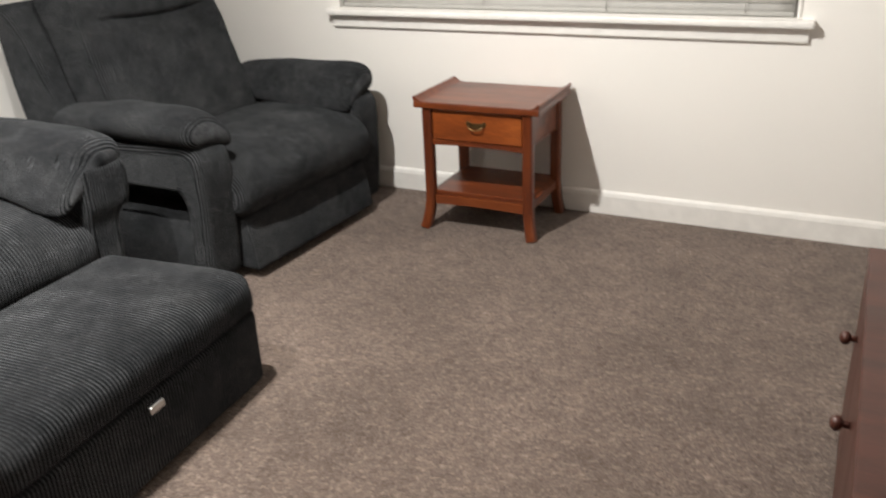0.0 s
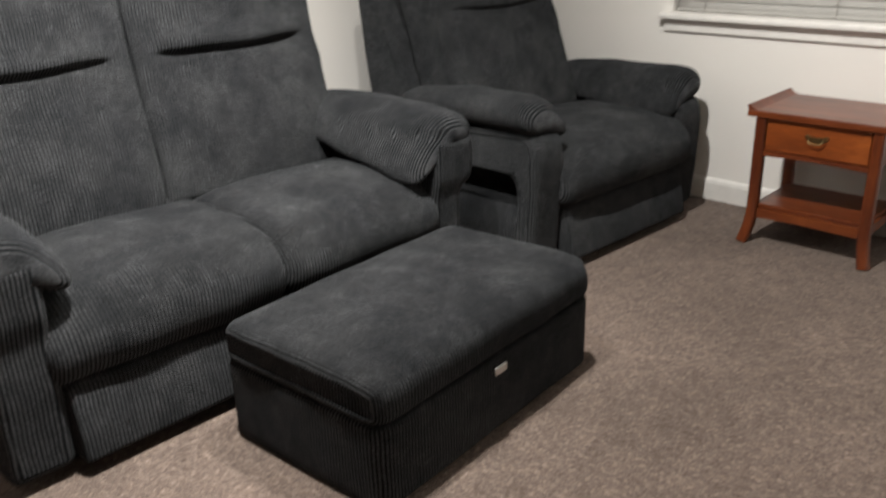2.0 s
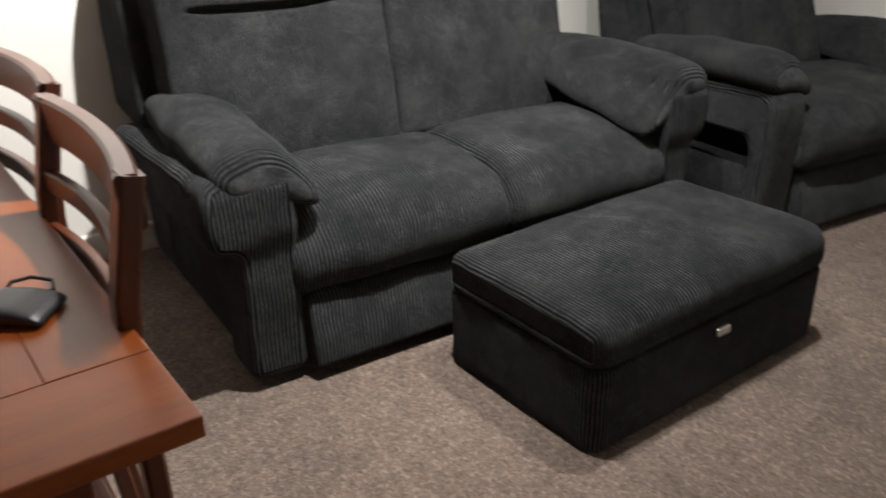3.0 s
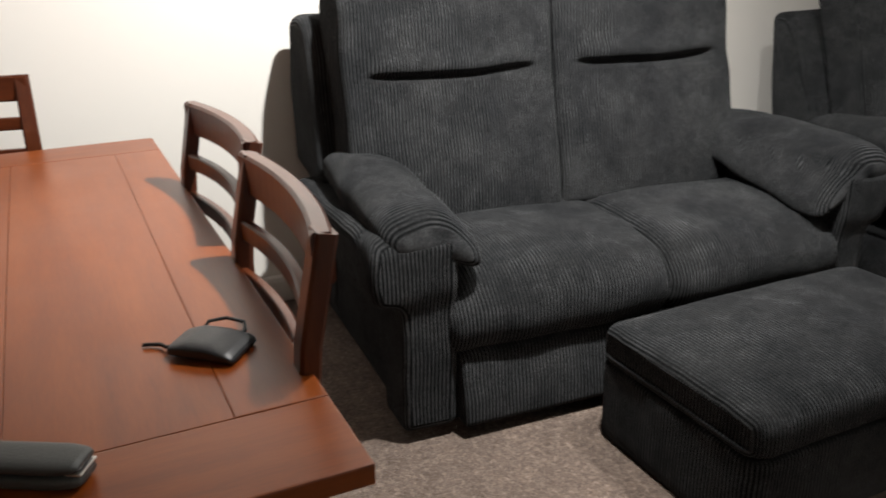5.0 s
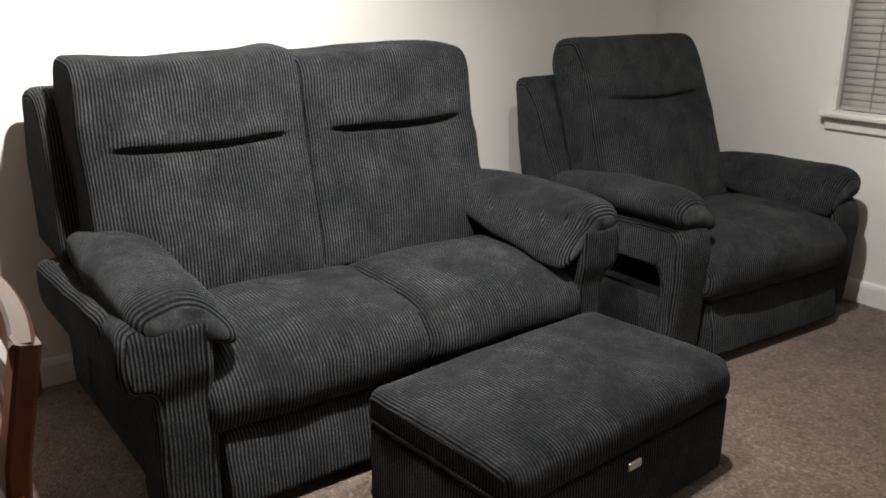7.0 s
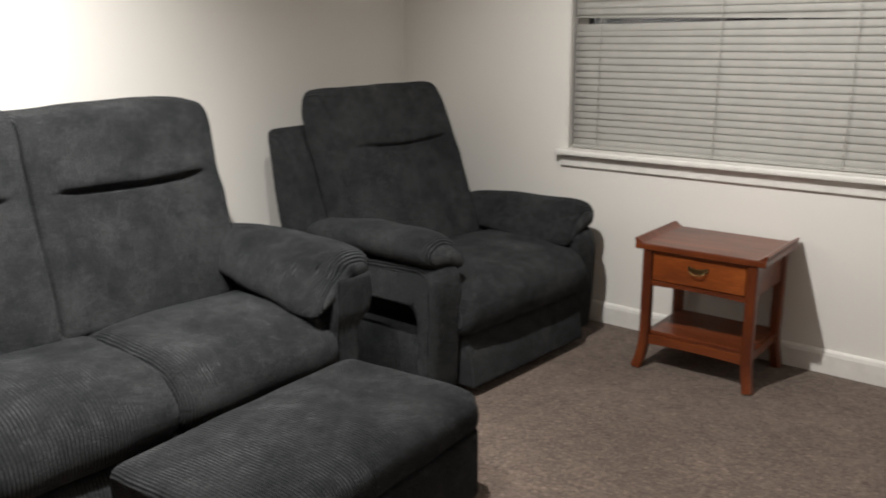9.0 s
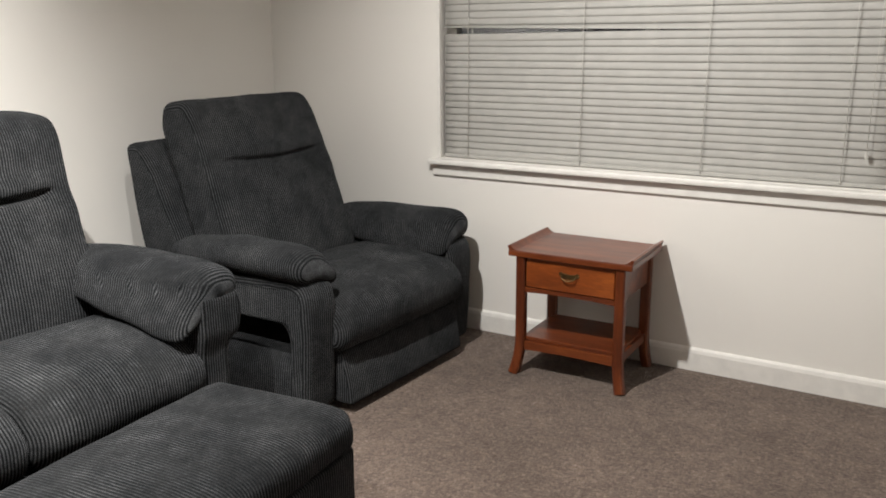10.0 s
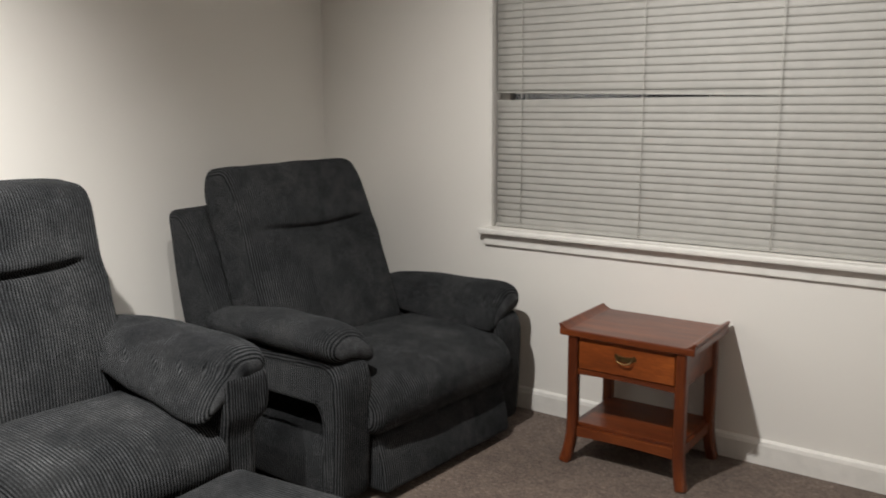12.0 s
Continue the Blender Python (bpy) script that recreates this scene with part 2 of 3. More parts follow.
def soft_extrude(name, poly, y0, y1, r, mat, parent, corner=0.05, stations=14, shape=None, lump=0.004, seed=0, axis="y", label="", fine=0.03, girth=False):
    """An upholstered block: an outline in (x, z), drawn out from y0 to y1 with rounded ends. axis "x": an outline in (y, z) drawn out along x."""
    outline = rounded(poly, corner, 5, fine)
    rings = []
    for k in range(5):
        a = math.pi / 2 * k / 4
        rings.append((y0 + r * (1 - math.cos(a)), r * (1 - math.sin(a))))
    rings += [(y0 + r + (y1 - y0 - 2 * r) * k / stations, 0.0) for k in range(1, stations)]
    for k in range(4, -1, -1):
        a = math.pi / 2 * k / 4
        rings.append((y1 - r * (1 - math.cos(a)), r * (1 - math.sin(a))))
    verts, faces, rib, m = [], [], [], len(outline)
    around = np.concatenate([[0.0], np.cumsum(np.linalg.norm(np.diff(outline, axis=0), axis=1))])
    for y, d in rings:
        verts += [(p[0], y, p[1]) for p in (inward(outline, d) if d else outline)]
        rib += list(around) if girth else [y + (-d if y < (y0 + y1) / 2 else d) * 0.57] * m
    for i in range(len(rings) - 1):
        for j in range(m):
            k = (j + 1) % m
            faces.append((i * m + j, i * m + k, (i + 1) * m + k, (i + 1) * m + j))
    ends = geometry.tessellate_polygon([[Vector((p[0], p[1], 0)) for p in outline]])
    for start in (0, (len(rings) - 1) * m):
        base = len(verts)
        verts += verts[start:start + m]
        rib += [v[0] for v in verts[start:start + m]]
        faces += [tuple(base + k for k in tri) for tri in ends]
    if axis == "x":
        verts = [(y, x, z) for x, y, z in verts]
    if shape:
        verts = [shape(*v) for v in verts]
    if lump:
        verts = lumps(verts, lump, 6.0, seed)
    return mesh_object(name, verts, faces, mat, parent, label=label, rib=rib)


def pillow_loft(name, stations, mat, parent, power=2.6, ring=36, lump=0.006, seed=0, label="", shape=None, across=False):
    """A stuffed pad along x: stations of (x, y, z, half width, half height)."""
    st = np.array(stations, float)
    t = np.linspace(0, len(st) - 1, 44)
    cols = []
    for c in range(5):
        v = np.interp(t, np.arange(len(st)), st[:, c])
        v[1:-1] = (v[:-2] + 2 * v[1:-1] + v[2:]) / 4
        cols.append(v)
    verts, faces, rib = [], [], []
    turn = [2 * math.pi * (k + 0.5) / ring - math.pi / 2 for k in range(ring)]
    sect = np.array([(st[:, 3].max() * math.copysign(abs(math.cos(a)) ** (2 / power), math.cos(a)), st[:, 4].max() * math.copysign(abs(math.sin(a)) ** (2 / power), math.sin(a))) for a in turn])
    girth = np.concatenate([[0.0], np.cumsum(np.linalg.norm(np.diff(sect, axis=0), axis=1))])
    run, last = 0.0, None
    for x, y, z, w, h in zip(*cols):
        run += 0.0 if last is None else math.hypot(x - last[0], h - last[1])
        last = (x, h)
        for k in range(ring):
            a = turn[k]
            rib.append(run if across else girth[k])
            c, s = math.cos(a), math.sin(a)
            verts.append((x, y + w * math.copysign(abs(c) ** (2 / power), c), z + h * math.copysign(abs(s) ** (2 / power), s)))
    n = len(t)
    for i in range(n - 1):
        for k in range(ring):
            j = (k + 1) % ring
            faces.append((i * ring + k, i * ring + j, (i + 1) * ring + j, (i + 1) * ring + k))
    faces += [tuple(range(ring)), tuple(range((n - 1) * ring, n * ring))]
    if shape:
        verts = [shape(*p) for p in verts]
    return mesh_object(name, lumps(verts, lump, 7.0, seed), faces, mat, parent, label=label, rib=rib)


def sweep(name, points, width, height, mat, parent, label="", up=(0, 0, 1)):
    """A bar of rectangular section along a line of points."""
    pts = [Vector(p) for p in points]
    verts, faces = [], []
    for i, p in enumerate(pts):
        d = (pts[min(i + 1, len(pts) - 1)] - pts[max(i - 1, 0)]).normalized()
        side = d.cross(Vector(up)).normalized()
        top = side.cross(d).normalized()
        c = min(width, height) * 0.16
        w, h = width / 2, height / 2
        for a, b in ((-w + c, -h), (w - c, -h), (w, -h + c), (w, h - c), (w - c, h), (-w + c, h), (-w, h - c), (-w, -h + c)):
            verts.append(p + side * a + top * b)
    n = len(pts)
    for i in range(n - 1):
        for k in range(8):
            j = (k + 1) % 8
            faces.append((i * 8 + k, i * 8 + j, (i + 1) * 8 + j, (i + 1) * 8 + k))
    faces += [tuple(range(8)), tuple(range((n - 1) * 8, n * 8))]
    return mesh_object(name, verts, faces, mat, parent, smooth=False, label=label)


def tube(name, points, radius, mat, parent, label=""):
    """A round cord through points, as a mesh."""
    pts = [Vector(p) for p in points]
    verts, faces, ring = [], [], 8
    for i, p in enumerate(pts):
        d = (pts[min(i + 1, len(pts) - 1)] - pts[max(i - 1, 0)]).normalized()
        side = d.cross(Vector((0.13, 0.2, 0.97))).normalized()
        top = side.cross(d)
        verts += [p + radius * (side * math.cos(a) + top * math.sin(a)) for a in [2 * math.pi * k / ring for k in range(ring)]]
    for i in range(len(pts) - 1):
        for k in range(ring):
            j = (k + 1) % ring
            faces.append((i * ring + k, i * ring + j, (i + 1) * ring + j, (i + 1) * ring + k))
    faces += [tuple(range(ring)), tuple(range((len(pts) - 1) * ring, len(pts) * ring))]
    return mesh_object(name, verts, faces, mat, parent, label=label)


def thing(name, label, category, at=(0, 0, 0), turn=0.0, group=""):
    ob = new(name)
    ob.matrix_basis = pose(*at, 0, 0, turn)
    return tagged(ob, label, category, group)


# ---- the room ----
X0, X1, Y0, Y1, ZC = -0.17, 4.60, -6.80, 0.0, 2.40
WIN_X0, WIN_X1, WIN_Z0, WIN_Z1 = 0.855, 2.775, 0.825, 2.02


def structure(ob, label, category):
    return tagged(ob, label, category, kind="structure")


structure(box("floor", (X0 - 0.1, Y0 - 0.1, -0.12), (X1 + 0.1, Y1 + 0.1, 0.0), M_CARPET, bevel=0), "brown speckled loop-pile carpet wall to wall", "carpet")
structure(box("ceiling", (X0 - 0.1, Y0 - 0.1, ZC), (X1 + 0.1, Y1 + 0.1, ZC + 0.12), M_CEIL, bevel=0), "plain off-white painted ceiling", "ceiling")
structure(box("wall_west", (X0 - 0.12, Y0 - 0.12, 0), (X0, Y1 + 0.12, ZC), M_WALL, bevel=0), "plain off-white painted wall behind the sofa", "wall")
structure(box("wall_east", (X1, Y0 - 0.12, 0), (X1 + 0.12, Y1 + 0.12, ZC), M_WALL, bevel=0), "plain off-white painted wall", "wall")
structure(box("wall_south", (X0, Y0 - 0.12, 0), (X1, Y0, ZC), M_WALL, bevel=0), "plain off-white painted wall behind the dining table", "wall")


def window_wall():
    """The wall with the window's opening cut through it."""
    bm = bmesh.new()
    for lo, hi in (((X0, 0, 0), (WIN_X0, 0.14, ZC)), ((WIN_X1, 0, 0), (X1, 0.14, ZC)),
                   ((WIN_X0, 0, 0), (WIN_X1, 0.14, WIN_Z0)), ((WIN_X0, 0, WIN_Z1), (WIN_X1, 0.14, ZC))):
        b = box_bm(lo, hi, 0)
        me = bpy.data.meshes.new("piece")
        b.to_mesh(me)
        b.free()
        bm.from_mesh(me)
        bpy.data.meshes.remove(me)
    bmesh.ops.remove_doubles(bm, verts=bm.verts, dist=1e-5)
    return part("wall_north", bm, M_WALL)


structure(window_wall(), "off-white painted wall with a wide window", "wall")


def baseboard(lo_x, hi_x, lo_y, hi_y, along):
    """Skirting with a rounded top edge, drawn along x or y."""
    prof = [(0, 0), (0.016, 0), (0.016, 0.078), (0.012, 0.092), (0.006, 0.098), (0, 0.1)]
    verts, faces = [], []
    for end in (0, 1):
        for d, z in prof:
            if along == "x":
                verts.append((lo_x if end == 0 else hi_x, hi_y - d, z))
            else:
                verts.append((lo_x + d, lo_y if end == 0 else hi_y, z))
    n = len(prof)
    faces = [(k, (k + 1) % n, n + (k + 1) % n, n + k) for k in range(n)] + [tuple(range(n)), tuple(range(n, 2 * n))]
    ob = mesh_object("baseboard", verts, faces, M_TRIM, smooth=False)
    return structure(ob, "white gloss-painted wooden skirting board", "baseboard")


baseboard(X0 + 0.016, X1, 0, 0, "x")
baseboard(X0, X0, Y0, 0, "y")


# ---- the window and its blind ----
def window():
    top = thing("window_1", "wide white-framed window, dark night behind it", "window")
    top["kind"] = "structure"
    box("window_sill", (WIN_X0 - 0.047, -0.052, WIN_Z0 - 0.028), (WIN_X1 + 0.062, 0.085, WIN_Z0 - 0.002), M_TRIM, top, 0.008, "white gloss-painted window sill with a rounded nose")
    box("apron", (WIN_X0 - 0.032, -0.016, WIN_Z0 - 0.082), (WIN_X1 + 0.047, -0.001, WIN_Z0 - 0.030), M_TRIM, top, 0.004)
    for name, lo, hi in (("window_frame", (WIN_X0, 0.075, WIN_Z0), (WIN_X0 + 0.05, 0.125, WIN_Z1)), ("window_frame", (WIN_X1 - 0.05, 0.075, WIN_Z0), (WIN_X1, 0.125, WIN_Z1)),
                         ("window_frame", (WIN_X0 + 0.05, 0.075, WIN_Z0), (WIN_X1 - 0.05, 0.125, WIN_Z0 + 0.05)), ("window_frame", (WIN_X0 + 0.05, 0.075, WIN_Z1 - 0.05), (WIN_X1 - 0.05, 0.125, WIN_Z1)),
                         ("mullion", (1.80, 0.08, WIN_Z0 + 0.05), (1.85, 0.12, WIN_Z1 - 0.05))):
        box(name, lo, hi, M_TRIM, top, 0.004)
    for lo, hi in ((WIN_X0 + 0.05, 1.80), (1.85, WIN_X1 - 0.05)):
        box("pane", (lo, 0.098, WIN_Z0 + 0.05), (hi, 0.103, WIN_Z1 - 0.05), M_GLASS, top, 0)
    # a thin painted bead round the reveal, flush with the wall's face
    box("reveal_bead", (WIN_X0 - 0.014, -0.004, WIN_Z0), (WIN_X0 + 0.002, 0.03, WIN_Z1), M_TRIM, top, 0.003)
    box("reveal_bead", (WIN_X1 - 0.002, -0.006, WIN_Z0), (WIN_X1 + 0.012, 0.03, WIN_Z1), M_TRIM, top, 0.003)


window()


def blind():
    top = thing("venetian_blind", "closed cream venetian blind with one bent slat", "blind")
    x0, x1, pitch, wide = WIN_X0 + 0.012, WIN_X1 - 0.012, 0.0310, 0.0355
    y = 0.030
    rng = random.Random(4)
    box("bottom_rail", (x0, y - 0.014, WIN_Z0 + 0.003), (x1, y + 0.014, WIN_Z0 + 0.020), M_SLAT, top, 0.004)
    box("head_rail", (x0, y - 0.022, WIN_Z1 - 0.045), (x1, y + 0.022, WIN_Z1 - 0.003), M_SLAT, top, 0.004)
    z, count = WIN_Z0 + 0.034, 0
    gap = 18
    while z < WIN_Z1 - 0.06:
        verts, faces, nx, nc = [], [], 24, 5
        droop = rng.uniform(-0.0012, 0.0012)
        for i in range(nx + 1):
            f = i / nx
            x = x0 + (x1 - x0) * f
            tilt = 83.0 + rng.uniform(-0.4, 0.4)
            lift = droop * math.sin(math.pi * f)
            open_up = max(0.0, 1 - f / 0.70)
            if count == gap:
                tilt -= 66 * open_up ** 0.6
                lift += 0.012 * open_up
            elif count == gap - 1:
                tilt += 5 * open_up
                lift -= 0.011 * open_up
            elif count == gap + 1:
                tilt += 6 * open_up
                lift += 0.003 * open_up
            for s in range(2):
                for c in range(nc):
                    u = (c / (nc - 1) - 0.5) * wide
                    crown = 0.0022 * (1 - (2 * c / (nc - 1) - 1) ** 2) + (0.0006 if s else 0.0)
                    a = radians(tilt)
                    verts.append((x, y + u * math.cos(a) - crown * math.sin(a), z + lift + u * math.sin(a) + crown * math.cos(a)))
        row = 2 * nc
        order = list(range(nc)) + list(range(2 * nc - 1, nc - 1, -1))
        for i in range(nx):
            for k in range(row):
                a, b = order[k], order[(k + 1) % row]
                faces.append((i * row + a, i * row + b, (i + 1) * row + b, (i + 1) * row + a))
        faces += [tuple(order), tuple(nx * row + k for k in order)]
        mesh_object("slat", verts, faces, M_SLAT, top)
        z += pitch
        count += 1
    for x in (1.0, 1.556, 2.078, 2.596):
        for dy in (-0.019, 0.019):
            tube("ladder_cord", [(x, y + dy, WIN_Z0 + 0.01), (x + 0.001, y + dy, 1.4), (x, y + dy, WIN_Z1 - 0.03)], 0.0016, M_CORDLINE, top)
    tube("pull_cord", [(2.674, y - 0.028, 0.955), (2.675, y - 0.028, 1.4), (2.674, y - 0.024, WIN_Z1 - 0.02)], 0.0013, M_CORDLINE, top)
    box("cord_toggle", (2.668, y - 0.034, 0.935), (2.680, y - 0.022, 0.960), M_CORDLINE, top, 0.003)


blind()


# ---- upholstery ----
def tipped(x, y, z, degrees):
    """Turned backwards about the line where seat and back meet."""
    c, s = math.cos(radians(degrees)), math.sin(radians(degrees))
    dx, dz = x - 0.40, z - 0.42
    return 0.40 + c * dx - s * dz, y, 0.42 + c * dz + s * dx


def back_cushion(parent, y0, y1, seed, recline=0.0, tall=1.0, tuck=1.0, taper=0.0, seam=0.0, hump=0.0):
    mid, half = (y0 + y1) / 2, (y1 - y0) / 2
    poly = [(0.24, 0.42), (0.44, 0.42), (0.415, 0.62), (0.375, 0.86), (0.365, 0.93), (0.345, 1.04), (0.295, 1.118), (0.165, 1.128), (0.12, 1.04)]

    if not recline:
        poly[4:8] = [(0.368, 0.93), (0.362, 1.06), (0.330, 1.118), (0.165, 1.130)]

    def shape(x, y, z):
        f = (y - mid) / half
        front = 1.0 if x > 0.27 + 0.02 * (z < 0.8) else 0.0
        zc = 0.862 + 0.022 * f * f
        a = max(0.0, 1 - (abs(f) / 0.82) ** 6)
        d = z - zc
        x += front * a * tuck * (-0.030 * math.exp(-(d / 0.0085) ** 2) + 0.020 * math.exp(-((d - 0.038) / 0.032) ** 2))
        x += front * 0.022 * (1 - f * f) * math.exp(-((z - 0.62) / 0.16) ** 2)
        up = max(0.0, (z - 0.9) / 0.2)
        z += 0.006 * tuck ** 3 * math.sin(3.0 * f + seed) * up
        z += hump * math.exp(-((f - 0.80) / 0.16) ** 2) * up
        z -= (0.003 if not recline else 0.009) * abs(f) ** 8 * up
        high = min(1.0, max(0.0, (z - 0.55) / 0.55))
        waist = 1.0 - 0.35 * math.exp(-((z - 0.80) / 0.05) ** 2)
        y -= taper * max(0.0, f) * high * waist
        y -= 0.020 * abs(seam) * max(0.0, f * (1 if seam > 0 else -1)) * high
        return tipped(x, y, 0.42 + tall * (z - 0.42), recline)

    return soft_extrude("back_cushion", poly, y0, y1, 0.028 if recline else 0.022, M_CORD, parent, 0.04, 30, shape, 0.006, seed, fine=0.006)


def seat_cushion(parent, y0, y1, seed, ahead=0.0):
    mid, half = (y0 + y1) / 2, (y1 - y0) / 2
    poly = [(0.34, 0.24), (0.34, 0.445), (0.52, 0.462), (0.76, 0.462), (0.90, 0.432), (0.968, 0.358), (0.966, 0.290), (0.935, 0.245), (0.80, 0.232)]

    def shape(x, y, z):
        f = (y - mid) / half
        if z > 0.35:
            z += 0.022 * (1 - f * f) * (0.5 + 0.5 * math.sin(min(1.0, max(0.0, (x - 0.34) / 0.5)) * math.pi / 2))
            # the crease where the back presses into the seat
            z -= 0.024 * math.exp(-((x - 0.447) / 0.024) ** 2)
        if x > 0.85:
            x += 0.012 * (1 - f * f)
        x += ahead * min(1.0, max(0.0, (x - 0.5) / 0.4))
        return x, y, z

    return soft_extrude("seat_cushion", poly, y0, y1, 0.038, M_CORD, parent, 0.05, 24, shape, 0.006, seed, fine=0.010)


def arm(parent, side, inner, seed, rise, pad, widths, lift, cap, post, flare):
    """One arm from y = side * inner outwards: a scrolled front, a roll, a recessed side panel and a stuffed pad."""
    s, top = side, 0.50 + rise

    def span(a, b):
        lo, hi = s * (inner + a), s * (inner + b)
        return min(lo, hi), max(lo, hi)

    w0, w1 = widths[0], widths[1]
    if s > 0 and not flare:
        w0, w1 = w0 - 0.018, w1 - 0.044

    def climb(x, y, z):
        # the arm rises towards the front
        return x, y, z + lift[0] * min(1.0, max(0.0, (x - 0.2) / 0.72)) * min(1.0, max(0.0, (z - 0.06) / 0.30))

    def front(x, y, z):
        f = min(1.0, max(0.0, (z - top + 0.19) / 0.10))
        f = f * f * (3 - 2 * f)
        if x > 0.86:
            x += 0.016 * f - 0.012 * max(0.0, (0.25 - z) / 0.25) - 0.5 * max(0.0, z - top - cap + 0.045)
        z -= 0.010 * (y / w1) ** 2 * f
        return climb(x, s * (inner + y), z)

    lo, hi = span(0.0, w1 - 0.002)
    if flare:
        # roll and front post are one piece, an upside-down L seen from the side
        hook = [(0.10, top - 0.13), (0.50, top - 0.150), (0.78, top - 0.152), (0.83, top - 0.158), (0.952 - post, top - 0.195), (0.956 - post, 0.03), (0.940, 0.03),
                (0.952, 0.20), (0.962, top - 0.10), (0.945, top - 0.02), (0.88, top + 0.006), (0.10, top + 0.02)]
        soft_extrude("arm_side", hook, lo, hi, 0.030, M_CORD, parent, 0.036, 10, climb, 0.004, seed, fine=0.015)
    else:
        face = [(0.0, 0.03), (w0, 0.03), (w0, top - 0.150), (w1 - 0.012, top - 0.135), (w1 + 0.004, top - 0.075 + cap / 2), (w1 - 0.010, top - 0.012 + cap), (w1 - 0.06, top + 0.006 + cap), (0.0, top + 0.004 + cap * 0.6)]
        soft_extrude("arm_front", face, 0.948 - post, 0.948, 0.026, M_CORD, parent, 0.034, 10, front, 0.003, seed, axis="x", fine=0.015)
        soft_extrude("arm_roll", [(0.10, top - 0.12), (0.50, top - 0.135), (0.84, top - 0.132), (0.88, top - 0.06), (0.86, top - 0.006 + cap * 0.8), (0.80, top + 0.002 + cap * 0.8), (0.10, top + 0.02)],
                     lo, hi, 0.034, M_CORD, parent, 0.045, 8, climb, 0.004, seed + 1)
    w2 = widths[2]
    if flare:
        # the lower side swells out, leaving a hollow under the roll
        side = [(0.02, 0.03), (w2 + flare, 0.03), (w2 + flare + 0.004, 0.15), (w2 + flare * 0.90, 0.215), (w2 + flare * 0.45, 0.245), (w2, 0.272), (w2, 0.42 + rise), (0.02, 0.42 + rise)]
    else:
        side = [(0.02, 0.03), (w2, 0.03), (w2, 0.43 + rise), (0.02, 0.43 + rise)]
    soft_extrude("side_panel", side, -0.08, 0.955 - post, 0.012, M_CORD, parent, 0.022, 8, lambda x, y, z: climb(x, s * (inner + y), z), 0.004, seed + 2, axis="x", fine=0.012)
    c, w = s * (inner + pad[0]), pad[1]
    rows = ((0.19, 0.070, 0.25, 0.018), (0.215, 0.074, 0.60, 0.042), (0.29, 0.080, 0.86, 0.060), (0.43, 0.084, 0.95, 0.066), (0.58, 0.083, 1.0, 0.068), (0.73, 0.079, 1.02, 0.068),
            (0.84, 0.073, 1.04, 0.067), (0.900, 0.066, 1.03, 0.065), (0.932, 0.060, 1.00, 0.062), (0.955, 0.053, 0.92, 0.053), (0.967, 0.047, 0.72, 0.034))

    def sag(x, y, z):
        # the inner edge hangs over towards the seat, most of all at the front
        v = max(0.0, 0.15 - s * (y - c) / w)
        z -= (0.036 + lift[2] * min(1.0, max(0.0, (x - 0.45) / 0.4))) * v ** 1.6
        if s > 0 and z < top + 0.085:
            # the far pad's lower edge settles on the seat
            z -= 0.032 * v * min(1.0, max(0.0, (x - 0.25) / 0.3))
        z += lift[1] * min(1.0, max(0.0, (x - 0.2) / 0.72))
        return x - (0.030 if pad[2] < 1 else 0.008) * min(1.0, max(0.0, (x - 0.5) / 0.45)), y, z

    pillow_loft("arm_pad", [(x, c, top + dz + 0.06 * (1 - pad[2]), f * w, h * pad[2]) for x, dz, f, h in rows], M_CORD, parent, 2.4, 44, 0.009, seed + 3, shape=sag, across=True)


def recliner(top, inner, seats, backs, shell, back_x, rise, pad, recline, tall, widths, tuck, panel, lift, cap=0.0, post=0.173, flare=0.0, uneven=0.0):
    """A settee or armchair, x forwards, y across: seats and backs are the cushions' borders along y, shell the outer back's."""
    soft_extrude("outer_back", [(-0.10, 0.05), (0.16, 0.05), (0.26, 0.50), (0.20, 0.90), (0.15, 1.03), (0.07, 1.055), (back_x + 0.055, 1.04), (back_x, 0.80)], shell[0], shell[1], 0.035, M_CORD, top, 0.05, 10,
                 lambda x, y, z: tipped(x, y * (1.0 if recline else 1 - 0.055 * min(1.0, max(0.0, (0.56 - z) / 0.08))), z + 0.005 * recline * min(1.0, max(0.0, (z - 0.5) / 0.5)), 2.0 * recline * min(1.0, max(0.0, (z - 0.2) / 0.3))), 0.004, 3)
    for k in range(len(backs) - 1):
        back_cushion(top, backs[k] + 0.003, backs[k + 1] - 0.003, 5 + 2 * k, recline, tall, tuck, 0.048 if k == len(backs) - 2 else 0.0, 0.0 if recline else (1.0 if k == 0 else -1.0), 0.006 if k < len(backs) - 2 else 0.0)
    for k in range(len(seats) - 1):
        tuck_in = 0.03
        seat_cushion(top, seats[k] + (0.002 if k else -tuck_in), seats[k + 1] - (0.002 if k < len(seats) - 2 else -tuck_in), 11 + 3 * k, 0.0045 * recline)
    soft_extrude("front_panel", [(0.60, 0.035), (0.915 + panel * 1.2, 0.035), (0.918 + panel, 0.12), (0.905 + panel * 0.8, 0.245), (0.60, 0.245)], -inner + 0.004, inner - 0.004, 0.012, M_CORD, top, 0.02, 10, None, 0.003, 8)
    box("plinth", (0.0, -inner - 0.06, 0.0), (0.86, inner + 0.06, 0.045), M_BASE, top, 0.004, "black cloth-covered plinth")
    for side in (-1, 1):
        arm(top, side, inner, 20 + 5 * side, rise - (uneven if side > 0 else 0.0), pad, widths, lift, cap, post, flare)


